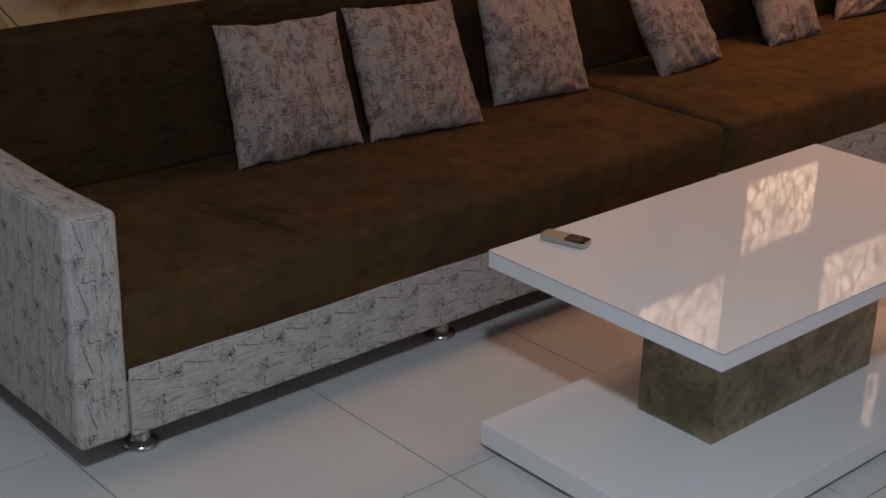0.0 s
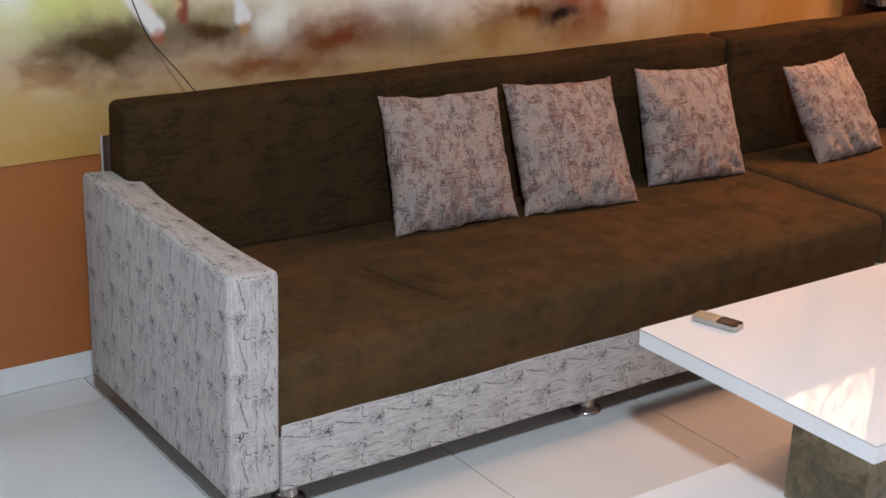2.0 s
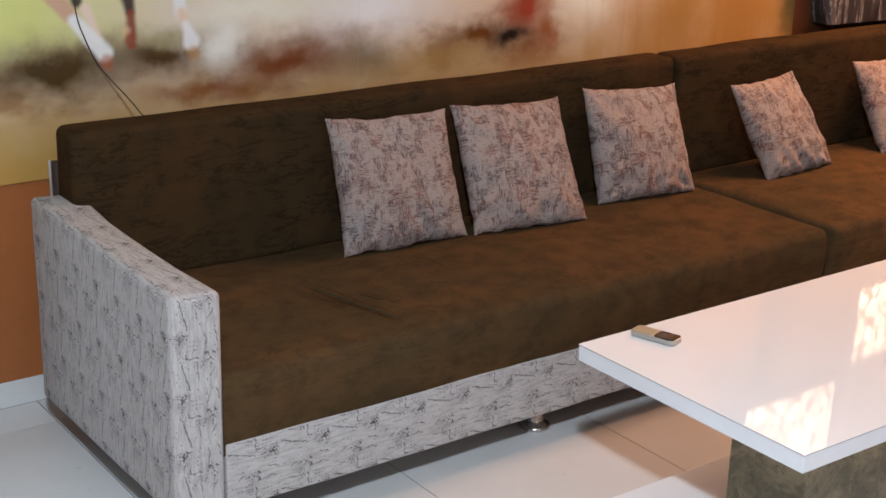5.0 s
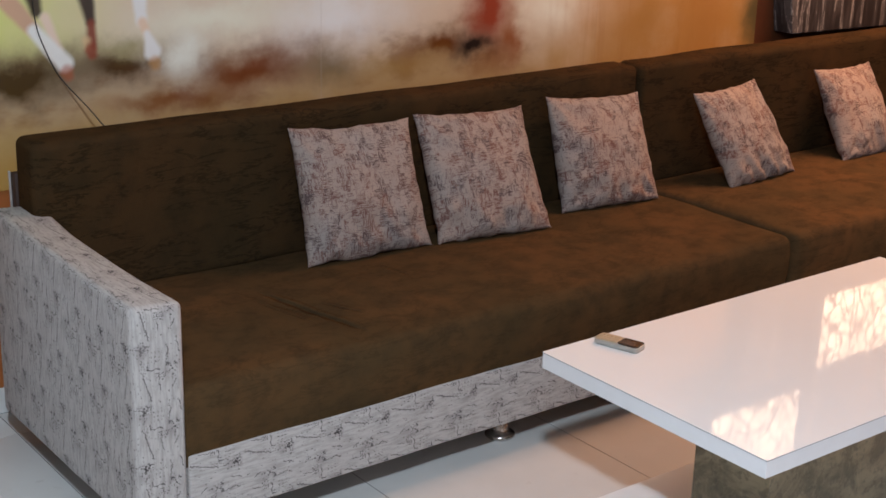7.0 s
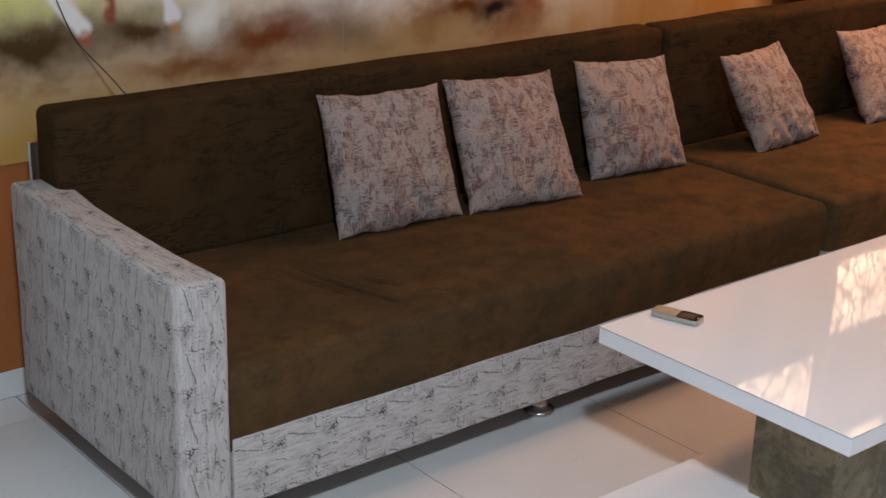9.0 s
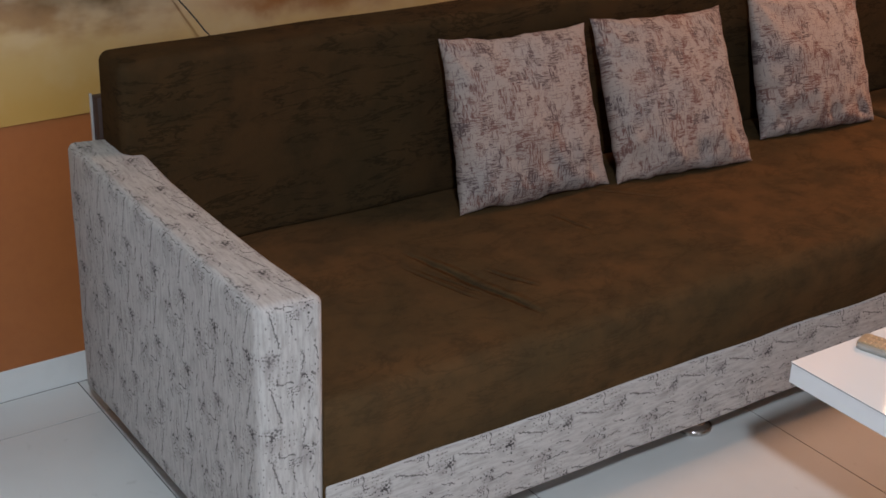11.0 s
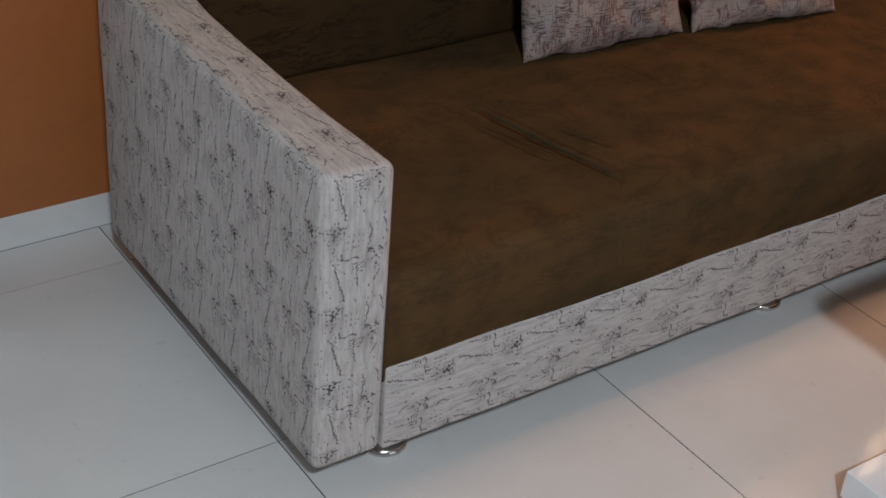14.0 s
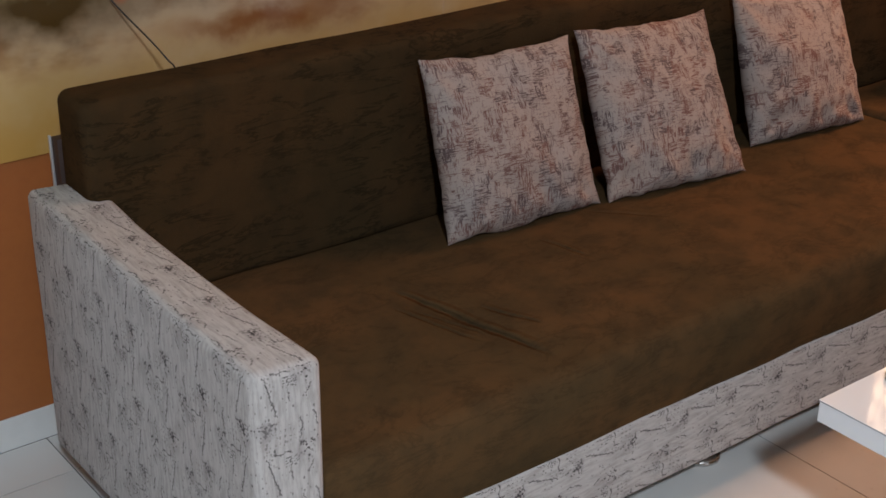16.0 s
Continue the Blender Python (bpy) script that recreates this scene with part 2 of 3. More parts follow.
def mural_mat():
    """A blurred painted meadow; dust, grass and pale uprights as soft plain shapes. Object x and z run in metres."""
    m = Mat("printed_mural", 0.42, spec=0.4)
    x0, _, z0 = m.split(m.coords())
    v = m.join(x0, z0)
    warp, warp2 = m.noise(v, 7, 4, 0.6), m.noise(m.join(x0 + 7.0, z0), 7, 4, 0.6)
    x, z = x0 + (warp - 0.5) * 0.16, z0 + (warp2 - 0.5) * 0.12
    k = 1.2
    soft = m.noise(m.join(x0, z0), 5, 4)
    c = m.mix(z.step(0.62, 1.02), lin(170, 134, 70, k), lin(210, 192, 172, k))
    c = m.mix(x.step(0.45, -0.1) * z.step(0.84, 0.98), c, lin(200, 203, 122, k))
    c = m.mix(x.step(1.65, 2.35), c, lin(176, 132, 74, k))
    c = m.mix(soft.step(0.45, 0.7) * 0.22, c, lin(214, 198, 172, k))

    dust = z.step(0.70, 0.80) * z.step(0.98, 0.88) * x.step(1.9, 1.5) * m.noise(m.join(x0, z0 * 1.8), 4.6, 4, 0.55).step(0.46, 0.66)
    c = m.mix(dust * 0.65, c, lin(120, 70, 4, k))

    def blob(c, cx, cz, sx, sz, colour, amount):
        d = ((x - cx) / sx) * ((x - cx) / sx) + ((z - cz) / sz) * ((z - cz) / sz)
        return m.mix(((d * -1.0).exp() * (amount * 1.12)).clamp(), c, lin(*colour, k))

    for b in ((0.03, 0.880, 0.20, 0.065, (64, 44, 2), 0.98), (0.33, 0.895, 0.15, 0.045, (66, 40, 0), 0.97), (0.34, 0.945, 0.09, 0.03, (130, 120, 62), 0.6),
              (0.71, 0.845, 0.22, 0.060, (112, 54, 2), 0.9), (0.47, 0.787, 0.18, 0.025, (120, 62, 0), 0.85), (0.95, 0.825, 0.09, 0.05, (104, 90, 62), 0.7),
              (0.50, 0.90, 0.06, 0.07, (238, 230, 214), 0.9), (0.98, 0.97, 0.20, 0.08, (246, 238, 236), 0.95), (0.60, 0.99, 0.22, 0.05, (238, 224, 206), 0.8),
              (-0.36, 0.80, 0.08, 0.07, (100, 130, 40), 0.85), (-0.22, 1.03, 0.07, 0.08, (240, 240, 226), 0.8), (-0.18, 0.72, 0.3, 0.06, (172, 144, 88), 0.6),
              (1.36, 0.855, 0.10, 0.045, (100, 52, 8), 0.95), (1.22, 0.80, 0.25, 0.04, (160, 126, 70), 0.6), (1.80, 0.94, 0.10, 0.09, (238, 222, 206), 0.9)):
        c = blob(c, *b)
    for b in ((1.54, 0.945, 0.085, 0.12, (142, 58, 34), 0.97), (1.64, 0.86, 0.04, 0.08, (142, 84, 48), 0.85), (1.49, 0.842, 0.075, 0.036, (34, 22, 16), 0.97),
              (2.22, 0.90, 0.13, 0.14, (158, 114, 52), 0.7), (2.52, 0.88, 0.12, 0.2, (156, 106, 50), 0.5), (2.78, 0.84, 0.055, 0.16, (84, 78, 50), 0.8)):
        c = blob(c, *b)
    streak = m.noise(m.join(x0, z0), 14, 3, 0.5, (1.6, 0.12, 1.0))
    c = m.mix(streak.step(0.5, 0.75) * x.step(1.6, 2.1) * 0.4, c, lin(158, 112, 56, k))

    # pale and dark uprights
    xs, zs = x0 + (warp - 0.5) * 0.018, z0 + (warp2 - 0.5) * 0.012

    def bar(c, ax, az, bx, bz, ra, rb, colour, amount=0.95):
        ex, ez = bx - ax, bz - az
        t = (((xs - ax) * ex + (zs - az) * ez) / (ex * ex + ez * ez)).clamp()
        dx, dz = xs - ax - t * ex, zs - az - t * ez
        d = (dx * dx + dz * dz).sqrt() - (t * (rb - ra) + ra)
        return m.mix(d.step(0.010, -0.008) * amount, c, lin(*colour, k))

    for s in ((0.075, 1.20, 0.098, 1.045, 0.032, 0.013, (46, 30, 32)), (0.12, 1.03, 0.150, 0.945, 0.012, 0.010, (222, 200, 184)), (0.01, 1.10, 0.090, 1.0, 0.026, 0.016, (196, 156, 132)),
              (0.090, 1.0, 0.163, 0.910, 0.016, 0.021, (244, 234, 222)), (0.168, 0.888, 0.172, 0.878, 0.017, 0.012, (164, 84, 54), 0.65),
              (0.205, 1.22, 0.237, 1.012, 0.040, 0.012, (40, 24, 28)), (0.239, 1.005, 0.240, 0.955, 0.010, 0.013, (128, 62, 48)), (0.225, 0.962, 0.228, 0.948, 0.011, 0.010, (206, 176, 134), 0.7),
              (0.237, 0.938, 0.239, 0.928, 0.017, 0.013, (132, 54, 36), 0.85),
              (0.365, 1.25, 0.381, 1.005, 0.027, 0.016, (248, 240, 232)), (0.384, 0.998, 0.392, 0.976, 0.013, 0.010, (222, 196, 172)), (0.394, 0.968, 0.408, 0.922, 0.009, 0.023, (250, 244, 238)),
              (0.413, 0.892, 0.415, 0.884, 0.016, 0.013, (186, 136, 76), 0.6)):
        c = bar(c, *s)
    seam = (x0 - 0.93).abs().step(0.004, 0.001)
    m.put("Base Color", m.mix(seam * 0.12, c, lin(220, 210, 200)))
    return m.bump(m.noise(v, 220, 2), 0.05, 0.0005).m


def pedestal_mat():
    m = Mat("marbled_laminate", 0.34)
    v = m.coords()
    big, fine = m.noise(v, 9, 5, 0.65, None, 0.8), m.noise(v, 48, 4, 0.6)
    c = m.mix(big.step(0.36, 0.62), (0.150, 0.118, 0.062), (0.340, 0.270, 0.155))
    c = m.mix(fine.step(0.48, 0.68) * 0.55, c, (0.085, 0.066, 0.036))
    c = m.mix((m.noise(v, 15, 4, 0.6, None, 1.0) - 0.5).abs().step(0.02, 0.0) * 0.35, c, (0.30, 0.24, 0.14))
    return m.put("Base Color", c).m


def board_mat():
    m = Mat("streaked_dark_laminate", 0.4)
    v = m.coords()
    s = m.noise(v, 22, 4, 0.6, (1.0, 1.0, 0.10), 0.4)
    f = m.noise(v, 70, 3, 0.6, (1.0, 1.0, 0.35))
    c = m.mix(s.step(0.42, 0.62), (0.030, 0.024, 0.024), (0.125, 0.112, 0.112))
    c = m.mix((s - 0.56).abs().step(0.018, 0.0), c, (0.42, 0.39, 0.37))
    return m.put("Base Color", m.mix(f.step(0.5, 0.75) * 0.5, c, (0.02, 0.017, 0.018))).m


def glow_mat():
    """A backlit lattice: warm light through an irregular net of dark ribs."""
    m = Mat("backlit_lattice", 0.5)
    x, y, z = m.split(m.coords())
    w = m.noise(m.join(x, z), 6, 2)
    d = m.cells(m.join(x + w * 0.10, z * 0.8 + w * 0.06), 20)
    fade = m.noise(m.join(x, z), 7, 2).step(0.30, 0.62) * 0.6 + 0.4
    m.put("Base Color", (0.3, 0.22, 0.15))
    m.put("Emission Color", m.mix(d.step(0.03, 0.09), (0.60, 0.26, 0.10), (1.0, 0.70, 0.45)))
    m.put("Emission Strength", (d.step(0.035, 0.11) * 6.0 + 0.7) * fade)
    return m.m


FOLDS = ((0.405, 0.43, 0.50, 0.05, 0.008, 0.007), (0.370, 0.36, 0.425, 0.16, 0.006, 0.004), (0.395, 0.33, 0.455, 0.18, 0.005, 0.003),
         (0.50, 0.27, 0.55, 0.15, 0.006, 0.004), (0.77, 0.42, 0.79, 0.29, 0.006, 0.004), (0.93, 0.47, 1.06, 0.33, 0.007, 0.002))
# tone puts light and shade into one suede: seats lifted, backrest darkened
SUEDE, SUEDE_SHADED = suede("brown_suede", 0.25, tone=1.48), suede("shaded_veined_suede", 0.55, tone=0.86)
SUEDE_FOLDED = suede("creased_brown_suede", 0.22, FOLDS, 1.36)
PRINT, CUSHION, TILE, MURAL = print_fabric(), cushion_fabric(), tile_mat(), mural_mat()
PEDESTAL, BOARD, GLOW = pedestal_mat(), board_mat(), glow_mat()
ORANGE = plain("orange_wall_paint", (0.37, 0.122, 0.032), 0.55, grain=60, amount=0.22, second=(0.29, 0.088, 0.024))
SHADED_ORANGE = plain("shaded_orange_paint", (0.13, 0.042, 0.016), 0.5, grain=40, amount=0.3)
WHITE_WALL = plain("white_wall_paint", (0.74, 0.75, 0.77), 0.6, grain=30, amount=0.12)
SIDE_WALL = plain("brown_wall_paint", (0.22, 0.17, 0.13), 0.7, grain=30, amount=0.15)
CEILING = plain("ceiling_paint", (0.52, 0.50, 0.48), 0.8, grain=30, amount=0.1)
SKIRT = plain("skirting_tile", (0.70, 0.70, 0.69), 0.18, grain=25, amount=0.15)
GROUT = plain("dark_grout", (0.045, 0.04, 0.038), 0.95, grain=120, amount=0.4)
LAMINATE = plain("white_gloss_laminate", (0.87, 0.865, 0.87), 0.035, grain=6, amount=0.06, bump=0.06, spec=0.6)
EDGE = plain("grey_edge_band", (0.80, 0.79, 0.81), 0.25, grain=40, amount=0.08, bump=0.02)
JOINT = plain("dark_edge_joint", (0.30, 0.28, 0.29), 0.6, grain=90, amount=0.4)
CHROME = plain("brushed_steel", (0.58, 0.56, 0.54), 0.22, 1.0, grain=90, amount=0.2, bump=0.05)
FRAME = plain("dark_brown_backing", (0.045, 0.022, 0.016), 0.6, grain=50, amount=0.3)
SILVER = plain("silver_trim", (0.62, 0.62, 0.64), 0.35, 0.6, grain=50, amount=0.15)
CABLE = plain("black_cable", (0.02, 0.018, 0.018), 0.5, grain=50)
CHAMPAGNE = plain("champagne_metal", (0.50, 0.40, 0.27), 0.38, 0.35, grain=80, amount=0.12, bump=0.03)
PHONE_SIDE = plain("silver_plastic", (0.50, 0.47, 0.43), 0.32, 0.5, grain=80, amount=0.15, bump=0.03)
SCREEN = plain("black_glass", (0.012, 0.011, 0.012), 0.10, grain=40, amount=0.1, bump=0.0)
DISPLAY = plain("dim_display", (0.060, 0.040, 0.034), 0.2, grain=40, amount=0.2, bump=0.0)

# ---- building helpers ----


def mesh_of(name, bm, material, smooth=True):
    data = bpy.data.meshes.new(name)
    bm.to_mesh(data)
    bm.free()
    data.materials.append(material)
    for f in data.polygons:
        f.use_smooth = smooth
    return data


def part(name, bm, material, parent=None, label="", smooth=True):
    ob = new(name, mesh_of(name, bm, material, smooth))
    ob.parent = parent
    return tagged(ob, label)


def thing(name, label, category, group="", m=None):
    ob = new(name)
    ob.empty_display_size = 0.1
    if m is not None:
        ob.matrix_world = m
    return tagged(ob, label, category, group)


def box(lo, hi, bevel=0.0, segments=2):
    bm = bmesh.new()
    bmesh.ops.create_cube(bm, size=1.0)
    for v in bm.verts:
        v.co = Vector([l + (c + 0.5) * (h - l) for c, l, h in zip(v.co, lo, hi)])
    if bevel:
        bmesh.ops.bevel(bm, geom=bm.edges[:], offset=bevel, segments=segments, profile=0.5, affect="EDGES")
    return bm


def lathe(profile, steps=24, centre=(0, 0, 0)):
    """A turned solid from (radius, height) pairs, closed at both ends."""
    bm = bmesh.new()
    rings = [[bm.verts.new((centre[0] + r * math.cos(2 * math.pi * k / steps), centre[1] + r * math.sin(2 * math.pi * k / steps), centre[2] + z)) for k in range(steps)] for r, z in profile]
    for a, b in zip(rings, rings[1:]):
        for k in range(steps):
            bm.faces.new((a[k], a[(k + 1) % steps], b[(k + 1) % steps], b[k]))
    bm.faces.new(rings[0][::-1])
    bm.faces.new(rings[-1])
    return bm


def cuts(lo, hi, r, step):
    ends = [0.0, 0.25, 0.5, 0.75, 1.0]
    n = max(1, round((hi - lo - 2 * r) / step))
    mid = [lo + r + (hi - lo - 2 * r) * k / n for k in range(1, n)]
    return [lo + r * e for e in ends] + mid + [hi - r * e for e in ends[::-1]]


def soft_box(lo, hi, r, step, shape=None, uv=None):
    """A padded box: a fine skin with rounded edges of radius r, bent by shape(point); uv(point, axis) gives its map in metres."""
    axes = [cuts(l, h, r, step) for l, h in zip(lo, hi)]
    bm, made = bmesh.new(), {}
    layer = bm.loops.layers.uv.new("UVMap") if uv else None

    def vert(p):
        key = tuple(round(c, 5) for c in p)
        if key not in made:
            q = Vector([min(max(c, l + r), h - r) for c, l, h in zip(p, lo, hi)])
            d = Vector(p) - q
            s = q + d.normalized() * r if d.length > 1e-9 else Vector(p)
            made[key] = bm.verts.new(shape(s) if shape else s)
        return made[key]

    for ax in range(3):
        i, j = (ax + 1) % 3, (ax + 2) % 3
        for side, at in ((0, lo[ax]), (1, hi[ax])):
            for a0, a1 in zip(axes[i], axes[i][1:]):
                for b0, b1 in zip(axes[j], axes[j][1:]):
                    pts = []
                    for a, b in ((a0, b0), (a1, b0), (a1, b1), (a0, b1)):
                        p = [0.0, 0.0, 0.0]
                        p[ax], p[i], p[j] = at, a, b
                        pts.append(tuple(p))
                    if not side:
                        pts.reverse()
                    f = bm.faces.new([vert(p) for p in pts])
                    if layer:
                        for loop, p in zip(f.loops, pts):
                            loop[layer].uv = uv(p, ax)
    return bm


def crease(p, a, b, width):
    """How near p lies to the fold from a to b on the plan, 0 to 1, fading at its ends."""
    ab, ap = Vector(b) - Vector(a), Vector((p.x, p.y)) - Vector(a)
    t = ap.dot(ab) / ab.length_squared
    if t < -0.1 or t > 1.1:
        return 0.0, 0.0
    d = ab.x * ap.y - ab.y * ap.x
    d /= ab.length
    return math.exp(-(d / width) ** 2) * max(0.0, math.sin(math.pi * min(1, max(0, t)))) ** 0.6, d


# ---- the room ----
X0, X1, Y0, Y1, Z1 = (ROOM[k] for k in ("x0", "x1", "y0", "y1", "z1"))


def structure(name, lo, hi, material, label, bevel=0.0):
    ob = part(name, box(lo, hi, bevel), material, None, label, smooth=False)
    return tagged(ob, label, name.split("_")[0], "", "structure")


floor = structure("floor", (X0, Y0, -0.12), (X1, Y1, -0.0012), GROUT, "glossy off-white floor tiles with thin dark joints")
structure("wall_north", (X0 - 0.15, Y1, -0.12), (X1 + 0.15, Y1 + 0.15, Z1), ORANGE, "orange painted wall behind the sofa")
structure("wall_south", (X0 - 0.15, Y0 - 0.15, -0.12), (X1 + 0.15, Y0, Z1), SIDE_WALL, "plain brown wall closing the room")
structure("wall_west", (X0 - 0.15, Y0, -0.12), (X0, Y1, Z1), SIDE_WALL, "plain brown side wall of the room")
structure("wall_east", (X1, Y0, -0.12), (X1 + 0.15, Y1, Z1), SIDE_WALL, "plain brown end wall of the room")
structure("ceiling", (X0 - 0.15, Y0 - 0.15, Z1), (X1 + 0.15, Y1 + 0.15, Z1 + 0.1), CEILING, "plain cream painted ceiling")
structure("wall_pier", (-1.3, 0.717, 0.0), (-0.372, Y1 - 0.001, Z1 - 0.002), WHITE_WALL, "white painted pier standing proud of the orange wall", 0.004)
structure("baseboard_pier", (-1.29, 0.7135, 0.0), (-0.372, 0.7165, 0.046), SKIRT, "low white tile skirting at the foot of the pier", 0.001)
structure("baseboard", (-0.370, Y1 - 0.004, 0.0), (X1 - 0.01, Y1 - 0.001, 0.072), SKIRT, "white tile skirting along the orange wall", 0.001)

# thin dark sheet: the wall panel's shade on the orange wall, as colour
tagged(part("trim", box((2.797, Y1 - 0.004, 0.074), (5.6, Y1 - 0.001, 2.6)), SHADED_ORANGE, None, "", smooth=False), "darkened sheet for the shaded orange wall beside the mural", "trim", "", "structure")

mural = thing("mural", "large printed wall mural of a dusty meadow with soft shapes", "mural")
for a, b in ((-0.370, 0.93), (0.9304, 2.0), (2.0004, 2.795)):
    part("print_strip", box((a, Y1 - 0.006, 0.604), (b, Y1 - 0.001, 2.35)), MURAL, mural, smooth=False)

# ---- sofa ----


def uv_upright(p, ax):
    return ((p[1], p[2]), (p[0], p[2]), (p[0] + 0.3, p[1]))[ax]


def uv_sideways(p, ax):
    return ((p[2], p[1]), (p[2] + 0.05, p[0]), (p[1], p[0]))[ax]


def ripple(p, size, amount):
    return amount * noise.noise(p * size)


def arm_shape(p):
    top = max(0.0, (p.z - 0.40) / 0.19)
    along, outer = p.y / 0.764, min(1.0, max(0.0, -p.x / 0.115))
    back = min(1.0, max(0.0, (p.y - 0.56) / 0.12))
    p.z += top * (outer * (0.006 + 0.016 * along) + (1 - outer) * (0.014 * back - 0.007 * math.sin(math.pi * min(1.0, p.y / 0.60)) * (1 - back)))
    p.x += ripple(p, 6, 0.0025)
    p.y += ripple(p + Vector((3, 0, 0)), 7, 0.002)
    return p


CREASES = (((0.405, 0.43), (0.50, 0.05), 0.020, 0.006), ((0.385, 0.36), (0.44, 0.16), 0.020, 0.004))


def seat_shape(origin):
    def shape(p):
        top = min(1.0, max(0.0, (p.z - 0.33) / 0.05))
        q = p - origin
        if origin.x < 0.5 and q.x < 0.024 and p.y < 0.0241:
            # the corner is pressed square against the armrest
            p.y -= min(p.y, 0.024 - math.sqrt(max(0.0, 0.024 ** 2 - (0.024 - q.x) ** 2)))
        p.z += top * (0.010 * math.sin(math.pi * min(1, max(0, q.x / 1.93))) ** 0.5 * math.sin(math.pi * min(1, max(0, p.y / 0.66))) + ripple(p, 4, 0.004) + ripple(p, 11, 0.0012))
        front = min(1.0, max(0.0, (0.06 - p.y) / 0.05))
        p.y += front * (ripple(p, 5, 0.005) - 0.010 * math.sin(math.pi * min(1, max(0, (p.z - 0.25) / 0.16)))) * min(1.0, 0.25 + max(0.0, q.x) / 0.12)
        if origin.x < 0.5:
            for a, b, w, deep in CREASES:
                near, d = crease(p, a, b, w)
                p.z -= top * deep * near * (1.0 - 0.9 * math.tanh(d / w))
        return p
    return shape


def back_shape(p):
    p.y += ripple(p, 4, 0.006) + ripple(p, 12, 0.001)
    p.z += max(0.0, (p.z - 0.7) / 0.09) * ripple(p + Vector((9, 0, 0)), 3, 0.005)
    return p


FOOT = [(0.037, 0.0), (0.040, 0.003), (0.040, 0.009), (0.033, 0.014), (0.024, 0.017), (0.022, 0.024), (0.022, 0.100)]


def sofa(x0, x1, arm, label):
    ob = thing("sofa", label, "sofa", "run of sofa sections along the wall")
    if arm:
        part("armrest", soft_box((-0.117, -0.003, 0.091), (0.001, 0.770, 0.596), 0.016, 0.03, arm_shape, uv_upright), PRINT, ob, "off-white crackle-print padded armrest")
    part("base", soft_box((x0 + (0.0015 if arm else 0.0), -0.004, 0.091), (x1, 0.74, 0.247), 0.005, 0.06, lambda p: p + Vector((0, ripple(p, 5, 0.003), ripple(p, 3, 0.002))), uv_sideways), PRINT, ob, "off-white crackle-print base rail")
    fine = 0.014 if arm else 0.03
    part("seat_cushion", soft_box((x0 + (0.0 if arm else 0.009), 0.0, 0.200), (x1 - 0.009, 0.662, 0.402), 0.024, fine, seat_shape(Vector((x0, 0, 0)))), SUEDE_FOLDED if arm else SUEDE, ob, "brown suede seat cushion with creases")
    back = part("backrest", soft_box((x0 + (-0.045 if arm else 0.003), 0.655, 0.385), (x1 - 0.004, 0.772, 0.785), 0.022, 0.03, back_shape), SUEDE_SHADED, ob, "brown suede padded backrest")
    frame_board = part("back_panel", box((x0 + (-0.046 if arm else 0.0), 0.774, 0.10), (x1, 0.800, 0.69), 0.002), FRAME, ob, "dark brown back panel")
    if arm:
        part("edge_trim", box((-0.051, 0.797, 0.10), (-0.0462, 0.803, 0.692), 0.001), SILVER, frame_board, "silver edge strip")
    for fx in (x0 + 0.072, (x0 + x1) / 2 - 0.024, x1 - 0.08):
        for fy in (0.099, 0.66):
            part("foot", lathe(FOOT, 28, (fx, fy, 0.0)), CHROME, ob, "short round chrome foot")
    return ob


sofa(0.0, 1.934, True, "long brown suede sofa with off-white crackle-print armrest and base")
sofa(1.938, 4.55, False, "brown suede sofa section with crackle-print base, butted to the first")

# ---- cushions ----


